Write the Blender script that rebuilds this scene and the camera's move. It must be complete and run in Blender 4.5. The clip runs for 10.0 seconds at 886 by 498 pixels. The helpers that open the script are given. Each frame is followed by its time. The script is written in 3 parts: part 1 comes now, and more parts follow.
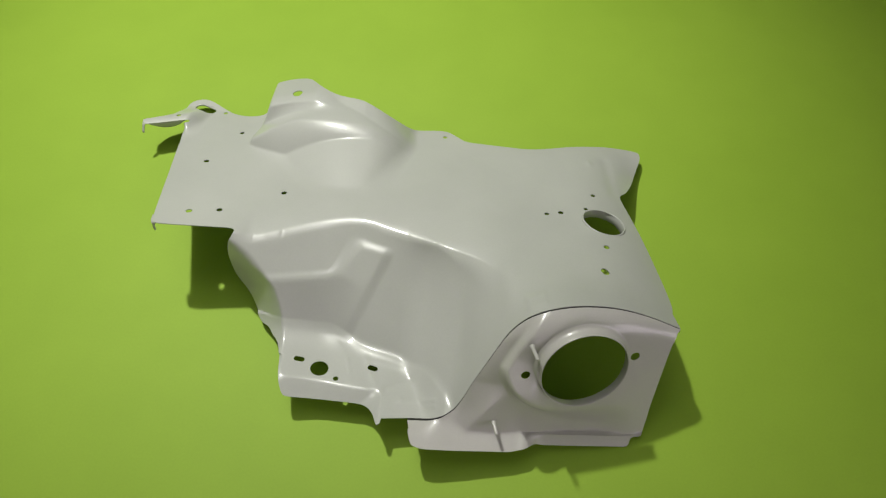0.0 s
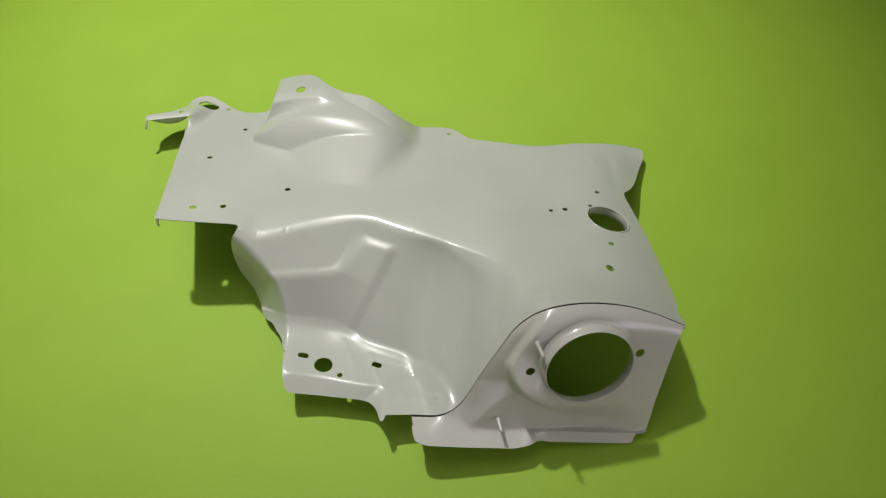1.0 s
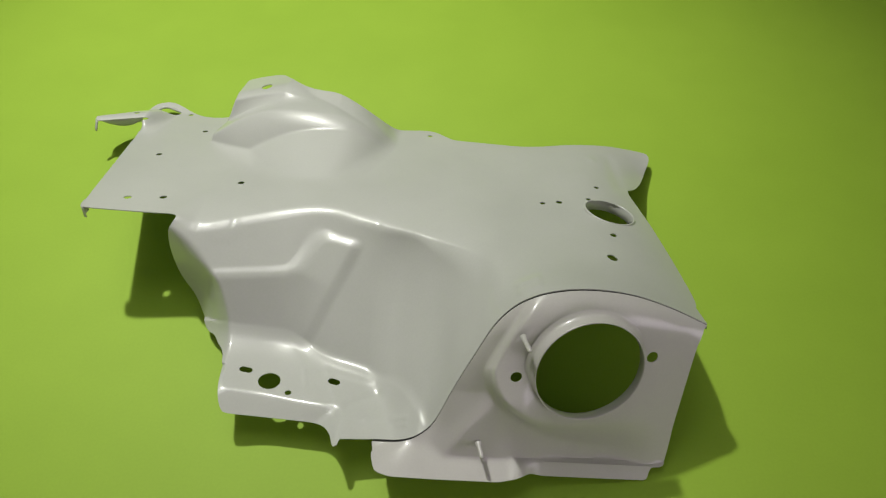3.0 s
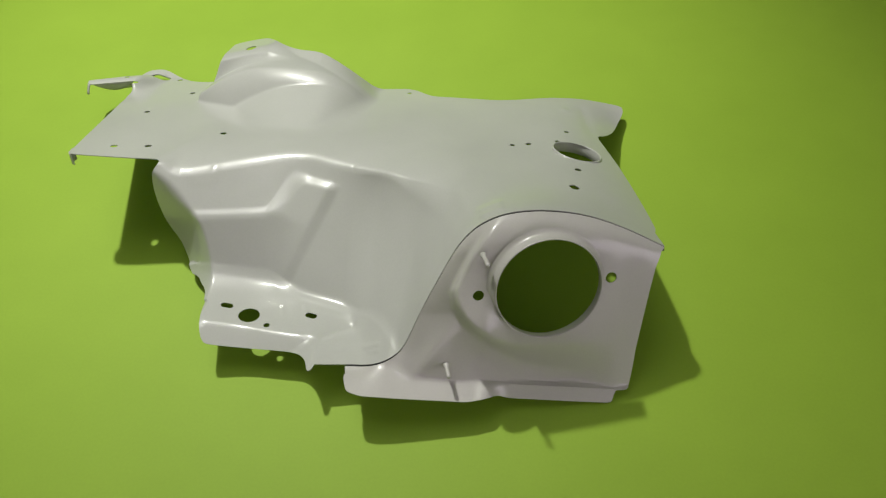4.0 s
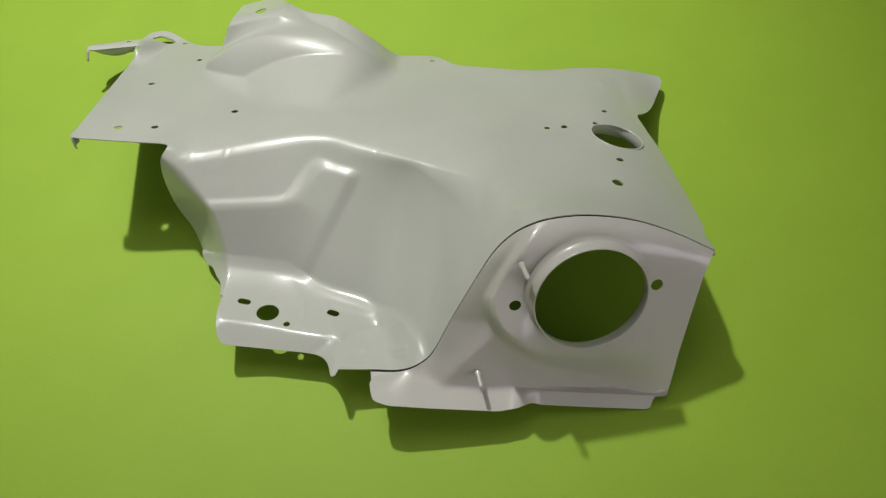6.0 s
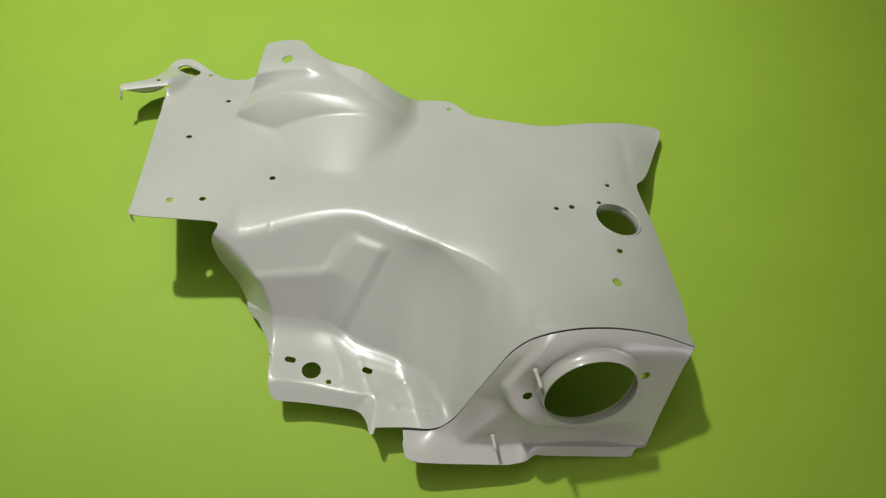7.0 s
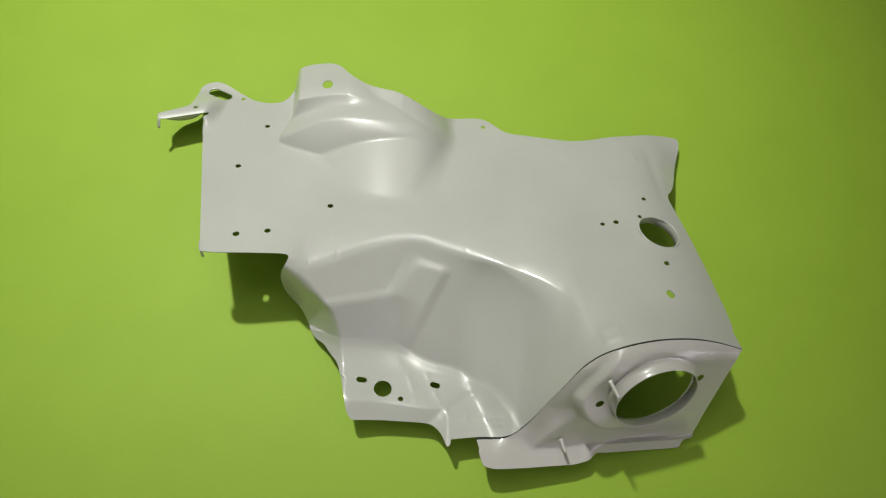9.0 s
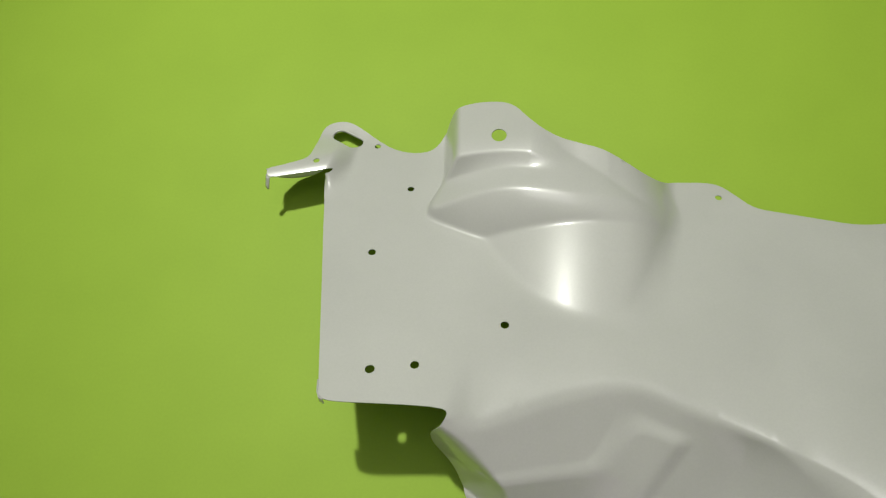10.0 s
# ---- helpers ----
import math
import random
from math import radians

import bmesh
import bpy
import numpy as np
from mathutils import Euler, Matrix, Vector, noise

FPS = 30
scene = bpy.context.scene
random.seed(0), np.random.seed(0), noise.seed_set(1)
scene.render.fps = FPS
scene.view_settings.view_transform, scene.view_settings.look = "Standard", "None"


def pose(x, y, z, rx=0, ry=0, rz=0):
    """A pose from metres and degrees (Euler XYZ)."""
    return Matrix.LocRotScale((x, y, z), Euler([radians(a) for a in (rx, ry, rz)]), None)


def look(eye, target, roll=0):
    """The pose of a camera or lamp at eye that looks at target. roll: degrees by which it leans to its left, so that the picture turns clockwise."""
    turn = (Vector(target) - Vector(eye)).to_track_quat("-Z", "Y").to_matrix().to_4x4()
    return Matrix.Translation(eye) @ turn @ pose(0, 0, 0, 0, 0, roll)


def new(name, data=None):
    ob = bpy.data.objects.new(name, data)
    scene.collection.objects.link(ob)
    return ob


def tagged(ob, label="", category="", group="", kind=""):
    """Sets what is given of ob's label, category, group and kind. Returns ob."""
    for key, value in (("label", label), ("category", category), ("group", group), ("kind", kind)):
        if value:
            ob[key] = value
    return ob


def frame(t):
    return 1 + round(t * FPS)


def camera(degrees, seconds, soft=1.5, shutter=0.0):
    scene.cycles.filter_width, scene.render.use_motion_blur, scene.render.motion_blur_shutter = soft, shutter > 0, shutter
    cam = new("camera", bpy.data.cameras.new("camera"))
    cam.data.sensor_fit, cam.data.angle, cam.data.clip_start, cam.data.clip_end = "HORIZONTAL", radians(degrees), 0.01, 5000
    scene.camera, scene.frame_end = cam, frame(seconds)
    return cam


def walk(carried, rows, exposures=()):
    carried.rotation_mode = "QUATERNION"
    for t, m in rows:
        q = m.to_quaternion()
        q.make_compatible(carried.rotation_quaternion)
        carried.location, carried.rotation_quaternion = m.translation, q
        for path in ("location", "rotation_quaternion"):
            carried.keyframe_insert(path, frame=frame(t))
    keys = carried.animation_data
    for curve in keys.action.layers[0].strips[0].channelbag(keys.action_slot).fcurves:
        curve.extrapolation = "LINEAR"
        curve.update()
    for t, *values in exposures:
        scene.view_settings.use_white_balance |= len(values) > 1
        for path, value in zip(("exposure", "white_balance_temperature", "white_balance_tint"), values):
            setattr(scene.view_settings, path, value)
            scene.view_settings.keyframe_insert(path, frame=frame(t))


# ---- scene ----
cam = camera(66.8, 10.0, soft=1.25)
PATH = [
    (0, (0.165, 0.211, 0.981), (0.082, 1.275, -0.71), -0.5),
    (0.5, (0.16, 0.21, 0.98), (0.078, 1.267, -0.715), -0.4),
    (1, (0.159, 0.21, 0.979), (0.076, 1.268, -0.716), -0.5),
    (1.5, (0.158, 0.207, 0.974), (0.075, 1.257, -0.726), -0.3),
    (2, (0.153, 0.207, 0.971), (0.072, 1.261, -0.727), -0.5),
    (2.2, (0.15, 0.208, 0.96), (0.071, 1.275, -0.73), -0.3),
    (3.3, (0.227, 0.18, 0.748), (0.075, 1.483, -0.762), -2.2),
    (3.5, (0.236, 0.153, 0.748), (0.07, 1.448, -0.767), -3.0),
    (4, (0.261, 0.116, 0.749), (0.106, 1.391, -0.784), -3.1),
    (4.5, (0.272, 0.113, 0.74), (0.109, 1.354, -0.82), -3.6),
    (5, (0.27, 0.118, 0.732), (0.128, 1.334, -0.85), -3.0),
    (6.3, (0.204, 0.245, 0.776), (0.033, 1.268, -0.934), -4.3),
    (6.5, (0.19, 0.276, 0.827), (0.025, 1.212, -0.933), -4.3),
    (7, (0.163, 0.356, 0.978), (0.078, 1.187, -0.839), -0.8),
    (7.5, (0.147, 0.362, 1.077), (0.103, 1.167, -0.753), 3.3),
    (8, (0.145, 0.357, 1.079), (0.093, 1.142, -0.76), 2.0),
    (8.5, (0.099, 0.357, 1.065), (0.109, 1.131, -0.779), 6.3),
    (8.8, (0.019, 0.352, 1.053), (0.139, 1.162, -0.771), 10.6),
    (9, (-0.011, 0.389, 1.054), (0.079, 1.154, -0.792), 8.0),
    (9.2, (-0.034, 0.421, 1.019), (0.028, 1.202, -0.821), 5.2),
    (9.3, (-0.027, 0.464, 1.011), (-0.042, 1.231, -0.836), 0.5),
    (9.5, (-0.040, 0.521, 0.968), (-0.158, 1.273, -0.881), -4.6),
    (9.6, (-0.045, 0.549, 0.943), (-0.195, 1.283, -0.911), -6.6),
    (9.8, (-0.085, 0.603, 0.881), (-0.274, 1.297, -0.985), -9.5),
    (10, (-0.142, 0.664, 0.8), (-0.333, 1.367, -1.063), -9.9),
]
EXPOSURES = [(0.0, 0.0), (2.4, 0.0), (3.3, 0.06), (4.3, 0.08), (5.2, 0.12), (6.2, 0.0), (8.8, 0.0), (9.4, -0.02), (10.0, -0.13)]
walk(cam, [(t, look(eye, target, roll)) for t, eye, target, roll in PATH], EXPOSURES)

# ---- world and light ----
world = bpy.data.worlds.new("room_world")
world.use_nodes = True
world.node_tree.nodes["Background"].inputs[0].default_value = (0.9, 0.95, 1.0, 1)
world.node_tree.nodes["Background"].inputs[1].default_value = 0.055
scene.world = world
LAMP_AT = (-0.62, 1.60, 2.55)
down_light = bpy.data.lights.new("down_light", "SPOT")
down_light.energy, down_light.color, down_light.shadow_soft_size = 276.0, (0.985, 0.99, 0.895), 0.050
down_light.spot_size, down_light.spot_blend = radians(59), 1.0
lamp_ob = new("down_light", down_light)
lamp_ob.matrix_world = look(LAMP_AT, (-0.20, 1.23, 0.0))
tagged(lamp_ob, kind="structure")
# Added fill lamp that brightens the front plate; no known window stands there.
east_fill = bpy.data.lights.new("east_fill", "AREA")
east_fill.shape, east_fill.size, east_fill.size_y = "RECTANGLE", 2.4, 0.9
east_fill.energy, east_fill.color = 20.0, (1.0, 0.88, 1.0)
east_fill_ob = new("east_fill", east_fill)
east_fill_ob.matrix_world = look((2.42, -1.3, 0.62), (0.0, -1.3, 0.62))
tagged(east_fill_ob, kind="structure")
# Added pink fill lamp for the front faces; its source is unseen.
south_fill = bpy.data.lights.new("south_fill_lamp", "AREA")
south_fill.shape, south_fill.size, south_fill.size_y = "RECTANGLE", 2.6, 1.4
south_fill.energy, south_fill.color = 12.0, (1.0, 0.85, 0.95)
south_ob = new("south_fill_lamp", south_fill)
south_ob.matrix_world = look((0.7, -4.02, 0.82), (0.7, 0.0, 0.82))
tagged(south_ob, kind="structure")
# Added overhead lamp that lifts the shadows; no such source is known.
OVERHEAD_FILL_AT = (-0.35, 1.00, 2.70)
overhead_fill = bpy.data.lights.new("overhead_fill", "AREA")
overhead_fill.shape, overhead_fill.size = "SQUARE", 1.14
overhead_fill.energy, overhead_fill.color = 10.0, (1.0, 0.96, 0.98)
overhead_fill_ob = new("overhead_fill", overhead_fill)
overhead_fill_ob.matrix_world = look(OVERHEAD_FILL_AT, (OVERHEAD_FILL_AT[0], OVERHEAD_FILL_AT[1] + 1e-4, 0.0))
tagged(overhead_fill_ob, kind="structure")


# ---- materials ----
def nodes_of(name):
    m = bpy.data.materials.new(name)
    m.use_nodes = True
    t = m.node_tree
    return m, t, t.nodes["Principled BSDF"]


def noise_node(t, scale, detail=4.0, rough=0.55, coords="Object"):
    tc = t.nodes.new("ShaderNodeTexCoord")
    n = t.nodes.new("ShaderNodeTexNoise")
    n.inputs["Scale"].default_value = scale
    n.inputs["Detail"].default_value = detail
    n.inputs["Roughness"].default_value = rough
    t.links.new(tc.outputs[coords], n.inputs["Vector"])
    return n


def ramp_node(t, source, low, high, a=0.3, b=0.7):
    r = t.nodes.new("ShaderNodeValToRGB")
    r.color_ramp.elements[0].position, r.color_ramp.elements[0].color = a, (*low, 1)
    r.color_ramp.elements[1].position, r.color_ramp.elements[1].color = b, (*high, 1)
    t.links.new(source, r.inputs["Fac"])
    return r


def mixed(t, a, b, fac, mode="MIX"):
    m = t.nodes.new("ShaderNodeMix")
    m.data_type, m.blend_type = "RGBA", mode
    m.inputs[0].default_value = fac
    t.links.new(a, m.inputs[6])
    t.links.new(b, m.inputs[7])
    return m.outputs[2]


def bumped(t, p, source, strength, distance):
    b = t.nodes.new("ShaderNodeBump")
    b.inputs["Strength"].default_value, b.inputs["Distance"].default_value = strength, distance
    t.links.new(source, b.inputs["Height"])
    t.links.new(b.outputs["Normal"], p.inputs["Normal"])
    return b


def primer_paint(name, low, high):
    m, t, p = nodes_of(name)
    big, fine = noise_node(t, 7.0, 5.0), noise_node(t, 420.0, 2.0)
    wash = ramp_node(t, big.outputs["Fac"], low, high)
    grain = ramp_node(t, fine.outputs["Fac"], (0.96, 0.96, 0.96), (1.0, 1.0, 1.0))
    t.links.new(mixed(t, wash.outputs["Color"], grain.outputs["Color"], 1.0, "MULTIPLY"), p.inputs["Base Color"])
    smear = noise_node(t, 16.0, 6.0, 0.65)
    gloss = ramp_node(t, smear.outputs["Fac"], (0.33, 0.33, 0.33), (0.39, 0.39, 0.39))
    t.links.new(gloss.outputs["Color"], p.inputs["Roughness"])
    p.inputs["Specular IOR Level"].default_value = 0.5
    p.inputs["Coat Weight"].default_value, p.inputs["Coat Roughness"].default_value = 0.55, 0.12
    wave = noise_node(t, 55.0, 2.0)
    bumped(t, p, wave.outputs["Fac"], 0.04, 0.001)
    return m


def plain(name, low, high, rough, scale=30.0, bump=0.0, metal=0.0):
    m, t, p = nodes_of(name)
    n = noise_node(t, scale)
    r = ramp_node(t, n.outputs["Fac"], low, high)
    t.links.new(r.outputs["Color"], p.inputs["Base Color"])
    p.inputs["Roughness"].default_value, p.inputs["Metallic"].default_value = rough, metal
    if bump:
        bumped(t, p, n.outputs["Fac"], bump, 0.002)
    return m


def green_sheet():
    m, t, p = nodes_of("green_sheet")
    big, mid, fine = noise_node(t, 1.6, 3.0), noise_node(t, 11.0, 6.0), noise_node(t, 260.0, 3.0)
    wash = ramp_node(t, big.outputs["Fac"], (0.262, 0.412, 0.034), (0.288, 0.442, 0.041))
    blot = ramp_node(t, mid.outputs["Fac"], (0.95, 0.955, 0.93), (1.0, 1.0, 1.0))
    grain = ramp_node(t, fine.outputs["Fac"], (0.96, 0.96, 0.96), (1.0, 1.0, 1.0))
    c = mixed(t, wash.outputs["Color"], blot.outputs["Color"], 1.0, "MULTIPLY")
    t.links.new(mixed(t, c, grain.outputs["Color"], 1.0, "MULTIPLY"), p.inputs["Base Color"])
    p.inputs["Roughness"].default_value = 0.62
    p.inputs["Specular IOR Level"].default_value = 0.3
    bumped(t, p, mid.outputs["Fac"], 0.12, 0.002)
    return m


PAINT = primer_paint("grey_primer", (0.426, 0.429, 0.414), (0.464, 0.467, 0.451))
# The same primer with pink room light put into a pinker, lighter colour.
PAINT_PINK_LIT = primer_paint("grey_primer_pink_lit", (0.450, 0.432, 0.428), (0.486, 0.467, 0.461))
GREEN = green_sheet()
WALL = plain("room_wall_paint", (0.70, 0.685, 0.68), (0.76, 0.745, 0.735), 0.9, 3.0)
CEILING = plain("ceiling_paint", (0.80, 0.80, 0.78), (0.85, 0.85, 0.83), 0.9, 3.0)
SEALER = plain("dark_sealer", (0.018, 0.017, 0.016), (0.03, 0.028, 0.026), 0.8)
WHITE = plain("white_plastic", (0.75, 0.75, 0.74), (0.8, 0.8, 0.79), 0.4)


# ---- mesh helpers ----
def part(name, bm, material, parent=None, label="", smooth=True):
    me = bpy.data.meshes.new(name)
    bm.to_mesh(me)
    bm.free()
    me.materials.append(material)
    for f in me.polygons:
        f.use_smooth = smooth
    ob = new(name, me)
    ob.parent = parent
    if label:
        ob["label"] = label
    return ob


def box(bm, lo, hi):
    vs = bmesh.ops.create_cube(bm, size=1)["verts"]
    for v in vs:
        v.co = Vector([lo[i] + (v.co[i] + 0.5) * (hi[i] - lo[i]) for i in range(3)])


def lathe(bm, profile, centre, axis, steps=96):
    """Turns a profile of (radius, height along the axis) round the axis."""
    turn = Vector((0, 0, 1)).rotation_difference(Vector(axis)).to_matrix()
    rings = []
    for r, h in profile:
        ring = []
        for i in range(steps):
            a = 2 * math.pi * i / steps
            ring.append(bm.verts.new(Vector(centre) + turn @ Vector((r * math.cos(a), r * math.sin(a), h))))
        rings.append(ring)
    for a, b in zip(rings, rings[1:]):
        for i in range(steps):
            j = (i + 1) % steps
            bm.faces.new((a[i], a[j], b[j], b[i]))
    return rings


def pin(bm, root, tip, radius):
    axis = Vector(tip) - Vector(root)
    n = axis.length
    rings = lathe(bm, [(radius * 1.5, -0.002), (radius * 1.25, 0.001), (radius, 0.003), (radius, n - 0.002), (radius * 0.7, n)], root, axis, 20)
    bm.faces.new(rings[-1])


# ---- setting ----
def slab(name, lo, hi, material):
    bm = bmesh.new()
    box(bm, lo, hi)
    return tagged(part(name, bm, material, smooth=False), kind="structure")


X0, X1, Y0, Y1, ZC = -2.6, 2.4, -4.0, 3.6, 2.75
slab("ground", (X0, Y0, -0.05), (X1, Y1, 0.0), GREEN)["label"] = "matt lime green backdrop sheet covering the floor"
# Unseen wall, given the sheet's green to tint reflections on the plate.
slab("wall_north", (X0, Y1, -0.05), (X1, Y1 + 0.15, ZC), GREEN)["label"] = "unseen wall coloured lime green to reflect in the panel"
slab("wall_west", (X0 - 0.15, Y0, -0.05), (X0, Y1, ZC), WALL)
# Opening made up to hold the south fill lamp.
bm = bmesh.new()
for lo, hi in (((X0, Y0 - 0.15, -0.05), (-0.6, Y0, ZC)), ((2.0, Y0 - 0.15, -0.05), (X1, Y0, ZC)), ((-0.6, Y0 - 0.15, -0.05), (2.0, Y0, 0.12)), ((-0.6, Y0 - 0.15, 1.52), (2.0, Y0, ZC))):
    box(bm, lo, hi)
tagged(part("wall_south", bm, WALL, smooth=False), kind="structure")
# Opening cut only for the added east fill lamp.
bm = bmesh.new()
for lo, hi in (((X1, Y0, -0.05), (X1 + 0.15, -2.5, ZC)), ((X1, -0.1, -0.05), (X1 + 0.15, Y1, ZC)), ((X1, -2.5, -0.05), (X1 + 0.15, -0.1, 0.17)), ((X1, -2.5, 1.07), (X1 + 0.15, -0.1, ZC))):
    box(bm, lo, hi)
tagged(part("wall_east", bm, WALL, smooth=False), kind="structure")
slab("ceiling", (X0, Y0, ZC), (X1, Y1, ZC + 0.15), CEILING)

# ---- the pressed panel ----
# The sheet is drawn in axes of its own: x across, q up its sloping side, h out of it (30 degrees off the vertical).
CQ, SQ = math.cos(radians(30)), math.sin(radians(30))


def qh(y, z):
    return CQ * y + SQ * z, -SQ * y + CQ * z


def xyz(x, q, h):
    return np.stack([x, CQ * q - SQ * h, SQ * q + CQ * h], -1)


def smin(a, b, k):
    t = np.clip(0.5 + 0.5 * (b - a) / k, 0, 1)
    return b * (1 - t) + a * t - k * t * (1 - t)


def smax(a, b, k):
    return -smin(-a, -b, k)


def step(a, b, v):
    t = np.clip((v - a) / (b - a), 0, 1)
    return t * t * (3 - 2 * t)


def hermite(xs, ys, v):
    """A smooth curve through a few stations."""
    xs, ys, v = np.asarray(xs, float), np.asarray(ys, float), np.asarray(v, float)
    d = np.diff(ys) / np.diff(xs)
    m = np.r_[d[0], (d[1:] + d[:-1]) / 2, d[-1]]
    i = np.clip(np.searchsorted(xs, v) - 1, 0, len(xs) - 2)
    w = xs[i + 1] - xs[i]
    t = np.clip((v - xs[i]) / w, -0.5, 1.5)
    return (ys[i] * (1 + 2 * t) * (1 - t) ** 2 + m[i] * w * t * (1 - t) ** 2 + ys[i + 1] * t * t * (3 - 2 * t) + m[i + 1] * w * t * t * (t - 1))


def plate_z(x, y):
    roll = 3.1 * np.maximum(x - 0.33, 0) ** 2 * (1 - 0.5 * step(0.92, 1.05, y))
    return 0.4349 + 0.0061 * x - 0.3738 * y - roll


def plate_h(x, q):
    y = (q - 0.2174) / 0.679
    roll = 3.1 * np.maximum(x - 0.33, 0) ** 2 * (1 - 0.5 * step(0.92, 1.05, y))
    return (0.4349 + 0.0061 * x - roll - 0.8237 * q) / 0.679


def level_h(z, q):
    return (z - SQ * q) / CQ


# the seam between main panel and front panel
SEAM_X = [0.050, 0.089, 0.127, 0.147, 0.158, 0.181, 0.200, 0.220, 0.239, 0.261, 0.289, 0.320, 0.362, 0.404, 0.452]
SEAM_Y = [0.507, 0.508, 0.513, 0.520, 0.526, 0.549, 0.568, 0.588, 0.599, 0.606, 0.613, 0.619, 0.624, 0.626, 0.624]
SEAM_Z = [0.056, 0.058, 0.056, 0.064, 0.076, 0.123, 0.157, 0.188, 0.207, 0.218, 0.221, 0.217, 0.205, 0.185, 0.159]


def seam_at(x):
    return qh(hermite(SEAM_X, SEAM_Y, x), hermite(SEAM_X, SEAM_Z, x))


def bead(x, q, a, b, width, height):
    """A rounded rib from a to b, pressed up by height."""
    (ax, aq), (bx, bq) = a, b
    dx, dq = bx - ax, bq - aq
    t = np.clip(((x - ax) * dx + (q - aq) * dq) / (dx * dx + dq * dq), 0, 1)
    r2 = (x - ax - t * dx) ** 2 + (q - aq - t * dq) ** 2
    return height * np.exp(-r2 / width**2)


def riser(u):
    """From 0 to 1 along a straight riser, tightly rounded at both ends."""
    return smin(smax(u, 0.0, 0.08), 1.0, 0.09)


def hump_z(x, y):
    """The bulge over the rear: a level, round-backed swelling with two terraces and a tongue."""
    drop = 5.0 * np.maximum(x + 0.018, 0) ** 2
    low = 0.1150 - 2.3 * (x + 0.045) ** 2 - 0.025 * (y - 0.873) - 1.35 * drop
    at = [-0.26, -0.228, -0.195, -0.15, -0.107, -0.08, -0.04, 0.05]
    y2 = hermite(at, [0.957, 0.949, 0.950, 0.957, 0.964, 0.968, 0.971, 0.976], x)
    y1 = hermite(at, [0.994, 0.987, 0.994, 1.002, 1.001, 0.999, 0.998, 0.997], x)
    crest = 0.1255 - np.where(x < -0.085, 2.1, 2.35) * (x + 0.085) ** 2 - drop
    mid = crest - 0.32 * (y - y1)
    z = low + np.maximum(mid - low, 0) * riser((y - y2) / (y1 - y2))
    y0 = hermite([-0.26, -0.232, -0.2, -0.165, -0.133, -0.114, -0.08], [1.016, 1.022, 1.028, 1.031, 1.030, 1.027, 1.022], x)
    top = 0.1205 - 0.34 * smax(y - 1.063, 0.0, 0.01) - 0.22 * np.maximum(-0.125 - x, 0)
    z = z + np.maximum(top - z, 0) * riser((y - y0) / 0.018) * step(-0.068, -0.125, x)
    z = z - 0.25 * np.maximum(x + 0.035, 0) * step(1.0, 1.06, y)
    flank = 0.128 - 3.6 * np.maximum(-0.204 - 0.020 * step(1.050, 0.985, y) - x, 0)
    return smin(z, flank, 0.016)


def hump_h(x, q):
    z = np.full(np.broadcast(x, q).shape, 0.09)
    for _ in range(24):
        z = 0.5 * z + 0.5 * np.maximum(hump_z(x, 1.1547 * q - 0.57735 * z), 0.02)
    return level_h(z, q)


RIDGE_X = [-0.26, -0.188, -0.153, -0.116, -0.069, -0.029, 0.004, 0.037, 0.075, 0.113, 0.151, 0.191, 0.225, 0.250, 0.270]
RIDGE_Y = [0.735, 0.735, 0.739, 0.755, 0.775, 0.787, 0.787, 0.774, 0.760, 0.746, 0.727, 0.702, 0.664, 0.635, 0.612]
RIDGE_Z = [0.164, 0.1510, 0.1435, 0.1385, 0.1345, 0.1340, 0.1340, 0.1347, 0.1370, 0.1435, 0.1540, 0.1690, 0.187, 0.198, 0.206]
FOOT_X = [-0.22, -0.116, -0.069, -0.038, 0.007, 0.062, 0.086, 0.108, 0.128, 0.147]
FOOT_Y = [0.650, 0.652, 0.656, 0.655, 0.624, 0.606, 0.597, 0.590, 0.568, 0.535]
DIP_Y = [0.630, 0.631, 0.632, 0.631, 0.618, 0.601, 0.591, 0.575, 0.552, 0.515]


def cup(x, rise):
    """Rise of the ledge towards the wall's foot."""
    return 0.76 * step(0.004, -0.044, x) * smax(rise, 0.0, 0.030)


CREASE_Q = [0.45, 0.542, 0.590, 0.62, 0.645, 0.665, 0.690, 0.74]
CREASE_X = [-0.106, -0.109, -0.116, -0.121, -0.130, -0.147, -0.174, -0.25]


# short stiffening ribs: both ends, half width, height
PRESSED = [
    ((0.2439, 0.6475), (0.2633, 0.6560), 0.0042, 0.0034), ((0.2455, 0.6385), (0.2649, 0.6475), 0.0038, 0.0028),
    ((0.1086, 0.4910), (0.1248, 0.4945), 0.0026, 0.0012), ((0.1151, 0.4855), (0.1250, 0.4875), 0.0024, 0.0010),
    ((-0.0116, 0.5380), (-0.0040, 0.5217), 0.0024, 0.0009), ((-0.0005, 0.5107), (0.0005, 0.5107), 0.0042, 0.0007),
    ((0.0170, 0.5390), (0.0294, 0.5188), 0.0036, 0.0006), ((0.0294, 0.5188), (0.0370, 0.5090), 0.0036, 0.0006), ((0.0170, 0.5390), (0.0740, 0.5290), 0.0034, 0.0006),
    ((0.0530, 0.5020), (0.0860, 0.5160), 0.0050, -0.0020), ((0.0750, 0.4903), (0.0765, 0.4905), 0.0032, 0.0012), ((0.0690, 0.4880), (0.1060, 0.4905), 0.0030, 0.0006),
]


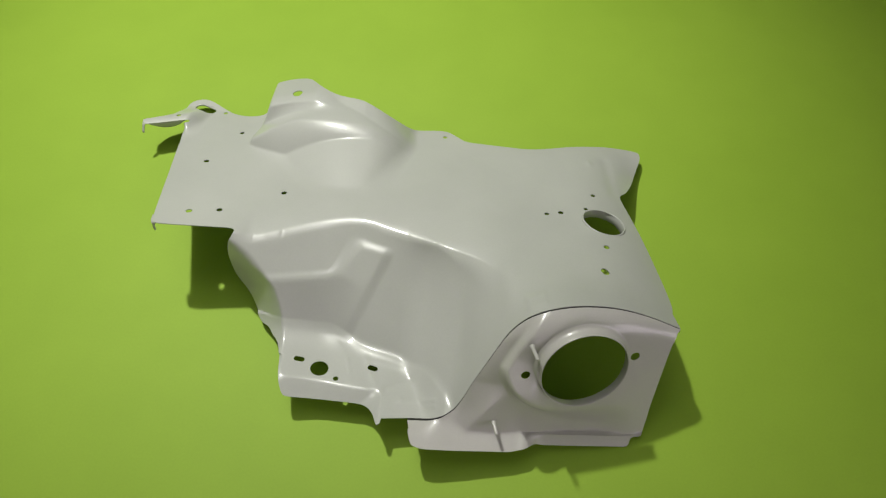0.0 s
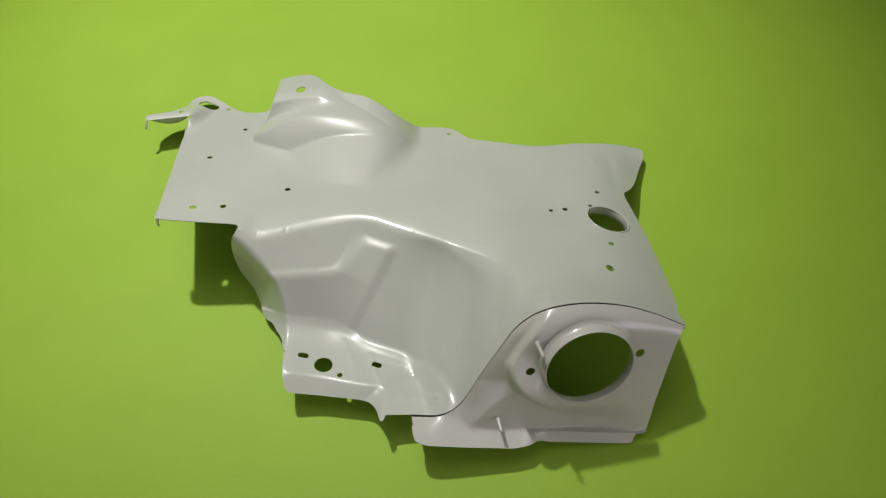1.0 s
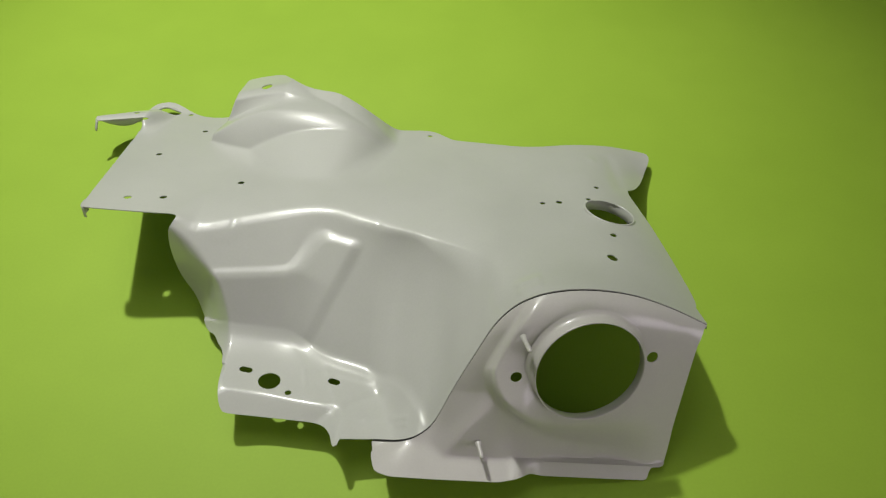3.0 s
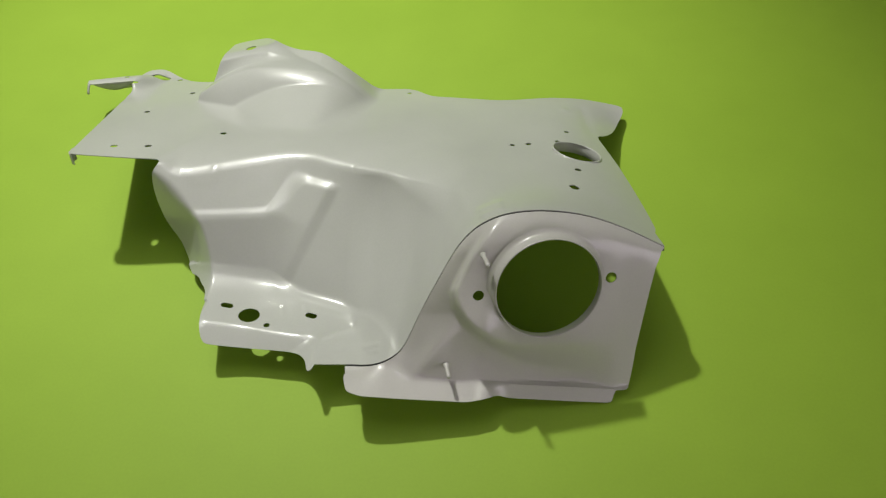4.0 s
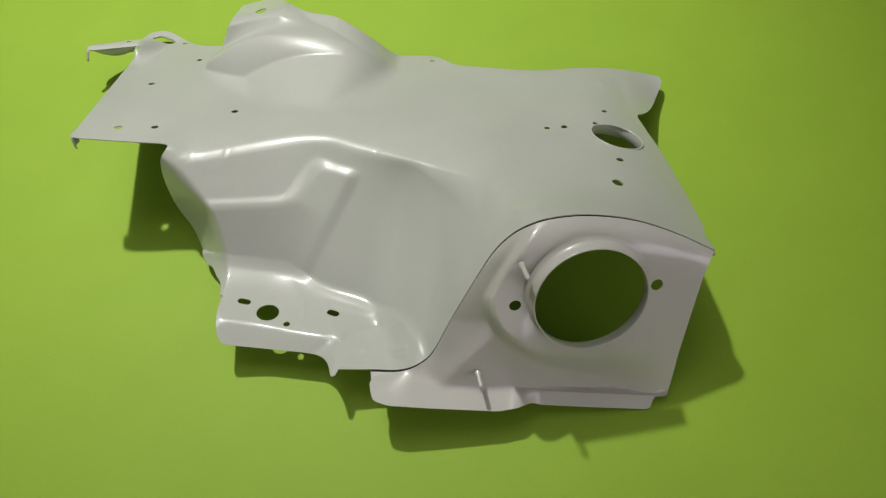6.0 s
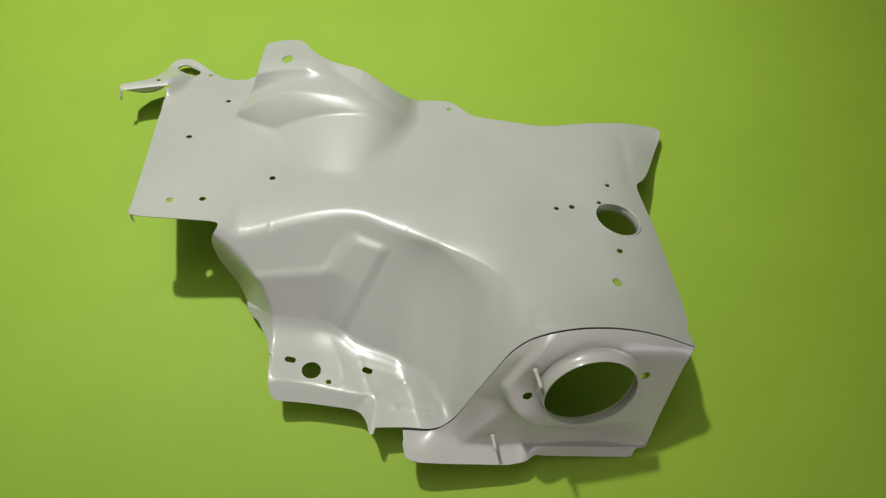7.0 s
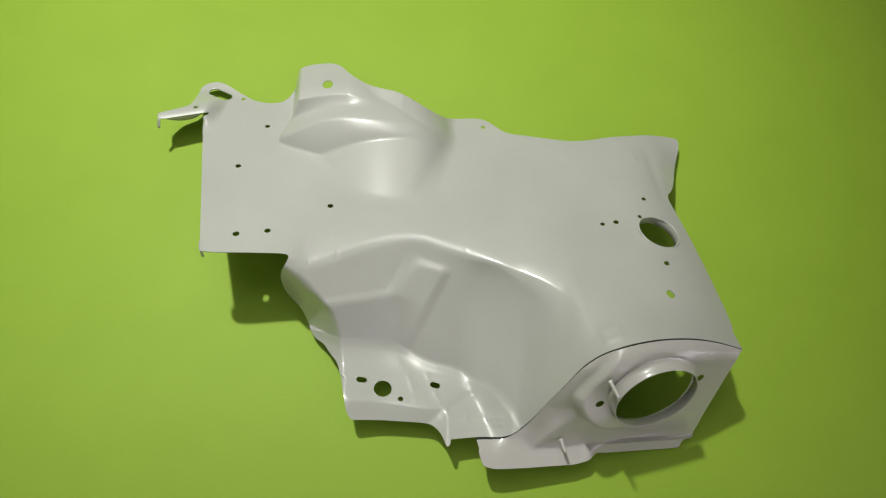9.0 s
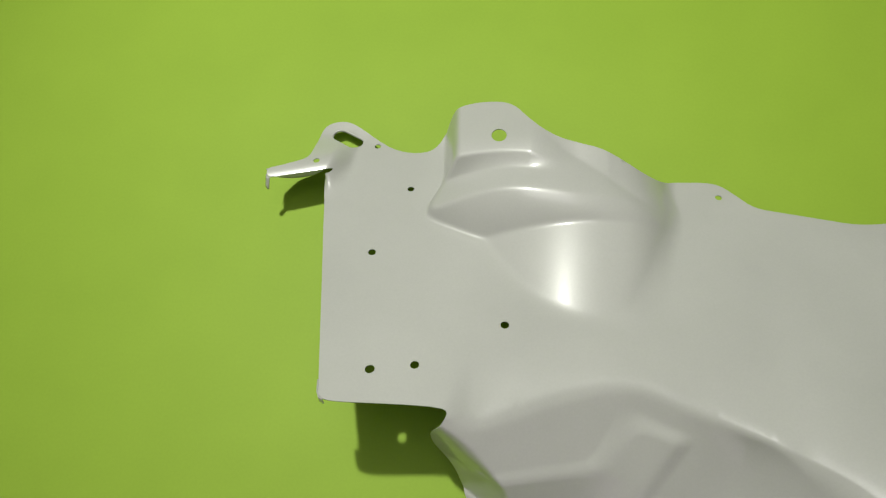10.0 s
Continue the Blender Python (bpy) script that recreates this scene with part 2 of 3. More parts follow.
def main_raw(x, q):
    plate = plate_h(x, q)
    yr = hermite(RIDGE_X, RIDGE_Y, x)
    qr, hr = qh(yr, hermite(RIDGE_X, RIDGE_Z, x))
    shoulder = hr - (q - qr) * (0.735 + 0.29 * step(0.06, 0.14, x)) + 0.06 * step(-0.165, -0.25, x)
    qs, hs = seam_at(x)
    yf, yd = hermite(FOOT_X, FOOT_Y, x), hermite(FOOT_X, DIP_Y, x)
    deep = step(0.115, 0.045, x)
    fall = 0.29
    cant = -0.05 * (x + 0.05) - 0.07 * smax(x - 0.045, 0.0, 0.02) - 0.18 * smin(x + 0.052, 0.0, 0.02) + 2.0 * np.clip(x - 0.065, 0, 0.075) ** 2
    qf, hf = qh(yf, 0.0445 - fall * (yf - 0.58) + cup(x, yf - yd) * deep + cant)
    w = step(0.065, 0.175, x)
    qb, hb = qf * (1 - w) + qs * w, hf * (1 - w) + hs * w
    t = (qr - q) / np.maximum(qr - qb, 0.035)
    wall = hr + (hb - hr) * t + 0.4 * step(0.200, 0.37, x) + 3.0 * np.maximum(q - qr - 0.015 - 0.08 * step(0.07, 0.15, x), 0)
    tc = np.clip(t, 0, 1)
    tent, sag = smin(tc / 0.52, (1 - tc) / 0.48, 0.12), 2.6 * tc**0.8 * (1 - tc) ** 1.4
    wall = wall - (0.016 + 0.010 * step(0.06, 0.11, x)) * sag * step(0.015, 0.10, x) * step(0.24, 0.15, x)
    wall = wall + 0.0130 * tent * step(0.05, -0.06, x)
    # proud field of the wall, below a pocket and a short shelf, ending at a slanting edge
    slant = -0.0082 + (q - 0.593) * 0.472
    bead_q = 0.651 + (x + 0.14) * 0.136
    shelf_q = 0.7126 - (x - 0.003) * 0.26
    w = step(-0.052, 0.004, x)
    edge = 0.0090 + 0.020 * np.exp(-(((x + 0.024) / 0.016) ** 2))
    brow = bead_q * (1 - w) + shelf_q * w
    wall = wall + 0.0052 * (1 - 0.35 * tc) * step(-0.011, 0.011, slant - x) * step(-edge, edge, brow - q) * step(-0.154, -0.134, x)
    soft = 0.0076 + 0.002 * step(0.01, 0.06, x) + 0.010 * step(0.115, 0.150, x) + 0.026 * step(0.11, 0.21, x)
    h = smin(smin(plate, shoulder, 0.014), wall, soft)
    # ledge with its shallow dishes
    yl = 1.1547 * q - 0.026
    zl = 0.0445 + fall * (0.58 - yl) + cant
    ledge = level_h(zl + cup(x, yl - yd) * deep, q) - (0.7 + 2.5 * step(0.0, -0.05, x)) * np.maximum(q - qf, 0)
    ledge = ledge - 0.0005 * step(-0.004, 0.004, x - (-0.003 + (0.534 - q) * 0.9)) * step(0.110, 0.050, x) * step(0.478, 0.490, q)
    h = smax(h, ledge, 0.004 + 0.016 * step(-0.044, 0.004, x) + 0.028 * step(0.080, 0.130, x))
    # hump
    h = np.where(q > 0.74, smax(h, hump_h(x, q), 0.006 + 0.016 * step(-0.03, 0.03, x)), h)
    # side return and front lip of the ledge
    xc = hermite(CREASE_Q, CREASE_X, q)
    ease = 0.003 + 0.022 * step(0.645, 0.70, q)
    side = np.maximum(xc + 0.5 * ease - x, 0)
    h = h - np.where(q < 0.745, (1.15 * (np.sqrt(side**2 + ease**2) - ease)), 0.0) * step(0.722, 0.700, q)
    ql = qh(0.552, 0.046)[0] + 0.011 * step(0.03, -0.10, x)
    inset = smax(smin(ql - q, 0.047 - x, 0.012), (-0.106 - x) - 5 * np.maximum(q - 0.54, 0), 0.016)
    h = h - 0.80 * (np.sqrt(np.maximum(inset + 0.002, 0) ** 2 + 0.002**2) - 0.002)
    h = h + 0.0125 * step(-0.20, -0.33, x) * np.clip((0.90 - q) / 0.175, 0, 1)
    # raised arm at the far corner
    d = q - (0.9152 + 0.2176 * (x + 0.4437))
    band = -0.4497 - 0.1137 * (x + 0.4437) - 0.448 * (q - 0.9152)
    near_arm = step(-0.346, -0.374, x) * step(-0.006 - 0.060 * step(-0.381, -0.366, x), -0.002 + 0.010 * step(-0.376, -0.362, x), d) * step(0.048, 0.004, d)
    h = h + (band - h) * near_arm + 0.0033 * (1 - near_arm) * step(-0.358, -0.394, x) * step(0.0, 0.006, d) * step(0.06, 0.03, d)
    h = h + bead(x, q, (0.3613, 0.8808), (0.3620, 0.8800), 0.006, 0.002) - bead(x, q, (0.3920, 0.886), (0.3950, 0.826), 0.010, 0.0022)
    for a, b, wide, tall in PRESSED:
        h = h + bead(x, q, a, b, wide, tall)
    # round pad across the ridge, and nicks along it
    pad = np.sqrt((x + 0.132) ** 2 + (q - 0.712) ** 2)
    h = h + 0.0005 * step(0.026, 0.013, pad)
    for nx, wide, dip in ((-0.161, 0.0022, 0.0004), (-0.121, 0.0020, 0.0005), (0.068, 0.0026, 0.0004), (0.113, 0.0026, 0.0003)):
        h = h - dip * np.exp(-(((x - nx) / wide) ** 2)) * step(0.011, 0.004, np.abs(q - qr))
    return h


def main_h(x, q):
    # near the seam the sheet leans over towards the front panel
    qs, hs = seam_at(x)
    lean = np.where(x > 0.14, (hs - main_raw(x, qs)) * step(0.14, 0.17, x), 0.0)
    return main_raw(x, q) + lean * np.exp(-(np.maximum(q - qs, 0) / 0.04) ** 1.5)


RING_C, RING_N, RING_R = Vector((0.3207, 0.5496, 0.1655)), Vector((0.224, -0.867, 0.445)).normalized(), 0.0577


def front_raw(x, q):
    # the lower corner folds back along a slanting crease
    turn = (np.minimum(0.170 + 0.74 * (q - 0.456), 0.225) - x) / (0.085 + 0.06 * step(0.48, 0.54, q))
    deep = 0.019 + 0.005 * step(0.22, 0.16, x) + 0.036 * smin(smax(turn, 0.0, 0.05 + 0.20 * step(0.49, 0.54, q)), 1.0, 0.30) + 0.006 * step(0.40, 0.45, x)
    deep = deep + bead(x, q, (0.207, 0.517), (0.234, 0.494), 0.022, 0.0016) - bead(x, q, (0.342, 0.6385), (0.343, 0.6385), 0.0030, 0.0008) + bead(x, q, (0.250, 0.486), (0.310, 0.480), 0.018, 0.0024)
    face = (-0.3431 - deep - 0.224 * x + 0.5283 * q) / 0.8189
    ex = np.minimum(x - 0.45 * np.maximum(q - 0.556, 0) - 0.315, 0) / 0.095
    eq = np.where(q < 0.556, (q - 0.556) / 0.063, (q - 0.556) / 0.16)
    far, low_side = step(0.24, 0.38, x), step(0.58, 0.51, q)
    boss = (0.013 + 0.006 * low_side) * step(1.09 + 0.25 * far, 0.97 - 0.25 * far, np.sqrt(ex**2 + eq**2))
    boss = boss + (0.009 - boss) * step(0.35, 0.42, x)
    tilt = 0.16 * smax(0.560 - q, 0.0, 0.02) * step(0.29, 0.25, x) * step(0.004, 0.011, boss)
    face = face + (boss + tilt) / 0.8189
    top = plate_h(x, q) + 0.004 + 0.022 * step(0.29, 0.45, x)
    h = smin(face, top, 0.055)
    zf = 0.053 - 0.17 * (x - 0.18) - 0.80 * np.maximum(0.4555 - q, 0) * step(0.250, 0.275, x) + 0.004 * np.exp(-(((x - 0.262) / 0.012) ** 2)) * step(0.465, 0.45, q)
    zf = zf + bead(x, q, (0.285, 0.4562), (0.425, 0.4560), 0.0030, 0.0009) + bead(x, q, (0.190, 0.4550), (0.250, 0.4552), 0.0030, 0.0007)
    return smax(h, level_h(zf, q), 0.0014 + 0.0076 * step(0.195, 0.15, x))


def front_h(x, q):
    qs, _ = seam_at(x)
    gap = main_h(x, qs) - front_raw(x, qs)
    fall = np.exp(-np.maximum(qs - q, 0) / (0.010 + 0.020 * step(0.15, 0.20, x)))
    return front_raw(x, q) + gap * fall


def inside(poly, pts):
    x, y = pts[:, 0], pts[:, 1]
    odd = np.zeros(len(pts), bool)
    a, b = np.asarray(poly), np.roll(poly, -1, 0)
    for (x0, y0), (x1, y1) in zip(a, b):
        if y0 != y1:
            cross = ((y0 > y) != (y1 > y)) & (x < (x1 - x0) * (y - y0) / (y1 - y0) + x0)
            odd ^= cross
    return odd


def along(stations, every=0.003, rounds=2, ease=0.008):
    """A closed outline through stations, corners eased a little, at even steps."""
    p = np.asarray(stations, float)
    for _ in range(rounds):
        nxt = np.roll(p, -1, 0)
        d = np.linalg.norm(nxt - p, axis=1, keepdims=True)
        cut = np.minimum(0.25, ease / np.maximum(d, 1e-6))
        p = np.stack([p + (nxt - p) * cut, nxt - (nxt - p) * cut], 1).reshape(-1, 2)
    out = []
    for a, b in zip(p, np.roll(p, -1, 0)):
        n = max(1, int(round(np.linalg.norm(b - a) / every)))
        out += [a + (b - a) * i / n for i in range(n)]
    return np.array(out)


def ring_xq(centre, axis, radius, n=28, stretch=1.0, along_dir=(1, 0, 0)):
    c, k = Vector(centre), Vector(axis).normalized()
    u = (Vector(along_dir) - k * k.dot(Vector(along_dir))).normalized()
    v = k.cross(u)
    pts = []
    for i in range(n):
        a = 2 * math.pi * i / n
        ca = math.cos(a)
        p = c + u * (radius * ca + math.copysign(radius * (stretch - 1), ca)) + v * (radius * math.sin(a))
        pts.append((p.x, CQ * p.y + SQ * p.z))
    return np.array(pts)


def sheet(name, outline, holes, height, cell, material, parent, thick, label=""):
    from mathutils.geometry import delaunay_2d_cdt
    loops = [outline] + holes
    lo, hi = outline.min(0), outline.max(0)
    gx, gq = np.meshgrid(np.arange(lo[0], hi[0], cell), np.arange(lo[1], hi[1], cell))
    gx = gx + (np.arange(gx.shape[0]) % 2)[:, None] * cell * 0.5
    g = np.stack([gx.ravel(), gq.ravel()], 1)
    keep = inside(outline, g)
    for h in holes:
        keep &= ~inside(h, g)
    g = g[keep]
    edge = np.concatenate(loops)
    near = np.ones(len(g), bool)
    for i in range(0, len(g), 4000):
        d = ((g[i : i + 4000, None] - edge[None]) ** 2).sum(-1).min(1)
        near[i : i + 4000] = d > (0.55 * cell) ** 2
    g = g[near]
    pts = np.concatenate([edge, g])
    edges, at = [], 0
    for lp in loops:
        n = len(lp)
        edges += [(at + i, at + (i + 1) % n) for i in range(n)]
        at += n
    vs, _, fs, *_ = delaunay_2d_cdt([Vector(p) for p in pts], edges, [], 0, 1e-7)
    v2 = np.array([tuple(v) for v in vs])
    mids = np.array([v2[list(f)].mean(0) for f in fs])
    ok = inside(outline, mids)
    for h in holes:
        ok &= ~inside(h, mids)
    faces = [f for f, k in zip(fs, ok) if k]
    p3 = xyz(v2[:, 0], v2[:, 1], height(v2[:, 0], v2[:, 1]))
    p3[:, 2] = np.maximum(p3[:, 2], thick + 0.0004)
    me = bpy.data.meshes.new(name)
    me.from_pydata(p3.tolist(), [], [tuple(f) for f in faces])
    bm = bmesh.new()
    bm.from_mesh(me)
    bmesh.ops.delete(bm, geom=[v for v in bm.verts if not v.link_faces], context="VERTS")
    bmesh.ops.recalc_face_normals(bm, faces=bm.faces)
    if sum(f.normal.z for f in bm.faces) < 0:
        bmesh.ops.reverse_faces(bm, faces=bm.faces)
    bm.to_mesh(me)
    bm.free()
    me.materials.append(material)
    for f in me.polygons:
        f.use_smooth = True
    ob = new(name, me)
    ob.parent = parent
    mod = ob.modifiers.new("gauge", "SOLIDIFY")
    mod.thickness, mod.offset, mod.use_even_offset = thick, -1.0, False
    mod.use_rim = True
    crisp = ob.modifiers.new("crisp_edges", "EDGE_SPLIT")
    crisp.split_angle = radians(48)
    if label:
        ob["label"] = label
    return ob


def pq(x, y, z=None):
    """Outline station: x and q, on the plate unless a height is given."""
    return (x, qh(y, plate_z(np.float64(x), y) if z is None else z)[0])


PANEL = new("car_body_panel")
tagged(PANEL, "grey primed pressed steel inner wing panel lying on green sheet", "car part")

seam_xs = np.linspace(0.053, 0.452, 110)
seam_qs = seam_at(seam_xs)[0]
SEAM = np.stack([seam_xs, seam_qs], 1)

# stations along the trimmed edge of the sheet (x, q)
right_edge = [(0.4491, 0.6364), (0.4470, 0.6626), (0.4368, 0.7088), (0.4251, 0.7549), (0.4112, 0.7958), (0.4036, 0.8199), (0.4196, 0.8272), (0.4320, 0.8400), (0.4427, 0.8552), (0.4542, 0.8803), (0.4641, 0.9018), (0.4655, 0.9145), (0.4594, 0.9202)]
back_edge = [(0.4275, 0.9224), (0.3987, 0.9227), (0.3284, 0.9159), (0.2864, 0.9079), (0.2541, 0.9052), (0.2150, 0.9089), (0.1754, 0.9126), (0.1449, 0.9155), (0.1282, 0.9272), (0.1125, 0.9377), (0.0959, 0.9409), (0.0619, 0.9388)]
tongue = [(0.0389, 0.9374), (0.0089, 0.9484), (-0.0178, 0.9633), (-0.0437, 0.9756), (-0.0688, 0.9799), (-0.0938, 0.9855), (-0.1167, 0.9970), (-0.1333, 1.0098), (-0.1460, 1.0207), (-0.1614, 1.0246), (-0.1789, 1.0239), (-0.1943, 1.0219), (-0.2113, 1.0172), (-0.2225, 1.0098), (-0.2301, 0.9962), (-0.2365, 0.9774), (-0.2448, 0.9632), (-0.2565, 0.9561)]
arm = [(-0.2786, 0.9539), (-0.3027, 0.9579), (-0.3240, 0.9677), (-0.3431, 0.9786), (-0.3556, 0.9853), (-0.3658, 0.9893), (-0.3782, 0.9905), (-0.3916, 0.9869), (-0.3989, 0.9818), (-0.4035, 0.9722), (-0.4020, 0.9580), (-0.4000, 0.9450), (-0.4060, 0.9400), (-0.4200, 0.9350), (-0.4350, 0.9300), (-0.4488, 0.9262)]
left_edge = [(-0.1860, 0.7246), (-0.1894, 0.7128), (-0.2008, 0.6961), (-0.2069, 0.6787), (-0.2036, 0.6499), (-0.1829, 0.6294), (-0.1744, 0.6101), (-0.1664, 0.5905), (-0.1581, 0.5810), (-0.1432, 0.5771), (-0.1342, 0.5666), (-0.1213, 0.5579), (-0.1149, 0.5477), (-0.1067, 0.5239), (-0.0998, 0.4960), (-0.0958, 0.4886)]
ledge_lip = [(-0.0916, 0.4843), (-0.0450, 0.4822), (-0.0043, 0.4811), (0.0170, 0.4799), (0.0295, 0.4769), (0.0380, 0.4716), (0.0421, 0.4662), (0.0464, 0.4590), (0.0500, 0.4605)]
arm_edge = [(-0.4445, 0.9150), (-0.4200, 0.9204), (-0.3900, 0.9268), (-0.3740, 0.9302), (-0.3665, 0.9314), (-0.3690, 0.9262), (-0.3815, 0.9222)]
plate_edge = [pq(-0.342, 0.881), pq(-0.313, 0.762), pq(-0.311, 0.752), pq(-0.300, 0.748)]
outer = right_edge + back_edge + tongue + arm + arm_edge + plate_edge + left_edge + ledge_lip
rim = along(outer, 0.003)
# the outline meets the seam at both ends
first = int(np.argmin(((rim - np.array(outer[0])) ** 2).sum(1)))
rim = np.roll(rim, -first, 0)
ends = int(np.argmin(((rim - np.array(outer[-1])) ** 2).sum(1)))
MAIN_OUT = np.concatenate([rim[: ends + 1], SEAM])

PN = Vector((-0.006, 0.3738, 1.0)).normalized()


def plate_hole(x, y, r, n=20, stretch=1.0, along_dir=(1, 0, 0)):
    return ring_xq((x, y, float(plate_z(np.float64(x), y))), PN, r, n, stretch, along_dir)


MAIN_HOLES = [
    plate_hole(-0.267, 1.023, 0.0042), plate_hole(-0.295, 0.923, 0.0045), plate_hole(-0.139, 0.842, 0.0045), plate_hole(-0.268, 0.782, 0.0048),
    plate_hole(-0.225, 0.789, 0.0045), plate_hole(0.106, 1.041, 0.0042), plate_hole(0.357, 0.880, 0.0038), plate_hole(0.301, 0.827, 0.0042),
    plate_hole(0.279, 0.822, 0.0036), plate_hole(0.362, 0.751, 0.0045), plate_hole(0.341, 0.840, 0.0034),
    plate_hole(0.352, 0.696, 0.0052, 24, 1.4, (0.6, -1, 0.3)),
    ring_xq((0.3662, 0.8120, 0.1285), (0.20, 0.36, 0.91), 0.0322, 56),
    ring_xq((-0.365, 1.099, 0.033), PN, 0.0122, 36, 2.0, (1, -0.66, 0.0)), ring_xq((-0.323, 1.092, 0.029), PN, 0.0042, 20),
    ring_xq((-0.389, 1.051, 0.058), PN, 0.0042, 18),
    ring_xq((-0.162, 1.068, 0.117), (0, 0.1, 1), 0.0090, 28),
    ring_xq((-0.081, 0.593, 0.044), (0.20, 0.29, 1), 0.0046, 24, 1.75), ring_xq((-0.049, 0.579, 0.045), (0.10, 0.29, 1), 0.0134, 40),
    ring_xq((0.029, 0.588, 0.037), (0.05, 0.29, 1), 0.0046, 24, 1.7, (1, -0.3, 0)), ring_xq((-0.022, 0.564, 0.047), (0.05, 0.29, 1), 0.0040, 18),
]
main_panel = sheet("main_panel", MAIN_OUT, MAIN_HOLES, main_h, 0.0025, PAINT, PANEL, 0.0011, "glossy grey primed pressing with a hump, wheel arch wall and drilled ledge")

front_seam = SEAM[SEAM[:, 0] > 0.0885].copy()
front_seam[:, 1] -= 0.0022 - 0.0006 * step(0.30, 0.42, front_seam[:, 0])
front_outer = [
    (0.4490, 0.6150), (0.4425, 0.5940), (0.4395, 0.5724), (0.4368, 0.5505), (0.4315, 0.5050), (0.4305, 0.4815), (0.4281, 0.4569), (0.4107, 0.4552), (0.4082, 0.4395), (0.3654, 0.4393),
    (0.3093, 0.4394), (0.2817, 0.4396), (0.2706, 0.4425), (0.2572, 0.4383), pq(0.235, 0.474, 0.046), pq(0.211, 0.473, 0.048), pq(0.161, 0.468, 0.057), pq(0.115, 0.464, 0.066), pq(0.098, 0.469, 0.066), pq(0.0905, 0.495, 0.060),
]
rim = along(front_outer, 0.003, ease=0.003)
first = int(np.argmin(((rim - np.array(front_outer[0])) ** 2).sum(1)))
rim = np.roll(rim, -first, 0)
ends = int(np.argmin(((rim - np.array(front_outer[-1])) ** 2).sum(1)))
FRONT_OUT = np.concatenate([rim[: ends + 1], front_seam])
BASE_C = RING_C - RING_N * 0.0125
FRONT_HOLES = [
    ring_xq(BASE_C, RING_N, RING_R + 0.0035, 90),
    ring_xq((0.245, 0.539, 0.166), RING_N, 0.0062, 24), ring_xq((0.391, 0.581, 0.153), RING_N, 0.0066, 24),
]
front_panel = sheet("front_panel", FRONT_OUT, FRONT_HOLES, front_h, 0.0028, PAINT_PINK_LIT, PANEL, 0.0011, "grey primed end plate around a large round opening, pink light put into its colour")

# dark sealer bead under the joint
bm = bmesh.new()
rows = []
for sx, sq in SEAM[SEAM[:, 0] > 0.089]:
    row = []
    for dq in (-0.0060, -0.0012, 0.0040):
        side_h = front_h if dq < -0.002 else main_h
        sh = float(side_h(np.float64(sx), np.float64(sq + dq))) - 0.0026
        row.append(bm.verts.new(xyz(np.float64(sx), np.float64(sq + dq), np.float64(sh)).tolist()))
    rows.append(row)
for a, b in zip(rows, rows[1:]):
    for i in range(2):
        bm.faces.new((a[i], b[i], b[i + 1], a[i + 1]))
part("joint_sealer", bm, SEALER, PANEL, "dark sealer in the joint between the two sheets")

# drawn collar round the large opening, and the rolled rim of the small one
bm = bmesh.new()
R = RING_R
lathe(bm, [(R + 0.0085, -0.0150), (R + 0.0050, -0.0138), (R + 0.0030, -0.0110), (R + 0.0020, -0.0060), (R + 0.0016, -0.0010), (R + 0.0010, 0.0), (R + 0.0002, -0.0004),
           (R, -0.0030), (R + 0.0004, -0.0100), (R + 0.0020, -0.0140), (R + 0.0045, -0.0165)], RING_C, RING_N, 120)
part("collar", bm, PAINT_PINK_LIT, PANEL, "drawn steel collar standing out round the opening")
bm = bmesh.new()
lathe(bm, [(0.0346, -0.0014), (0.0340, 0.0006), (0.0333, 0.0012), (0.0325, 0.0009), (0.0320, -0.0008), (0.0318, -0.005), (0.0317, -0.013), (0.0325, -0.0134), (0.0330, -0.004)], (0.3662, 0.8120, 0.1285), (0.20, 0.36, 0.91), 80)
part("rolled_rim", bm, PAINT, PANEL, "rolled rim of a round cable opening")

# welded pins
bm = bmesh.new()
pin(bm, (0.249, 0.563, 0.203), (0.2548, 0.5412, 0.2135), 0.0024)
part("pin", bm, PAINT_PINK_LIT, PANEL, "short welded pin")
bm = bmesh.new()
pin(bm, (0.210, 0.506, 0.070), (0.2146, 0.4885, 0.0745), 0.0024)
part("pin", bm, PAINT_PINK_LIT, PANEL, "short welded pin")


# folded hook on the arm, small turned-down tip at the plate's corner
def folded(name, top_line, drop, lean, label):
    bm = bmesh.new()
    rows = []
    for k in range(5):
        t = k / 4
        rows.append([bm.verts.new(Vector(p) + Vector(lean) * t + Vector((0, 0, -drop * (t if k else 0)))) for p in top_line])
    for a, b in zip(rows, rows[1:]):
        for i in range(len(a) - 1):
            bm.faces.new((a[i], a[i + 1], b[i + 1], b[i]))
    ob = part(name, bm, PAINT, PANEL, label)
    mod = ob.modifiers.new("gauge", "SOLIDIFY")
    mod.thickness, mod.offset = 0.0012, 0.0
    return ob


tip_x, tip_q = np.array([-0.4470, -0.4458, -0.4442, -0.4424]), np.array([0.9195, 0.9174, 0.9158, 0.9160])
tip_line = xyz(tip_x, tip_q, main_h(tip_x, tip_q) - 0.0006).tolist()
folded("hook", tip_line, 0.0135, (-0.003, -0.010, 0), "turned down end of the corner arm")
folded("hook", [(-0.3065, 0.7438, 0.1622), (-0.3105, 0.7458, 0.1617), (-0.3128, 0.7506, 0.1600), (-0.3142, 0.7567, 0.1577), (-0.3152, 0.7628, 0.1554)], 0.018, (-0.0022, -0.002, 0), "turned down corner of the plate")


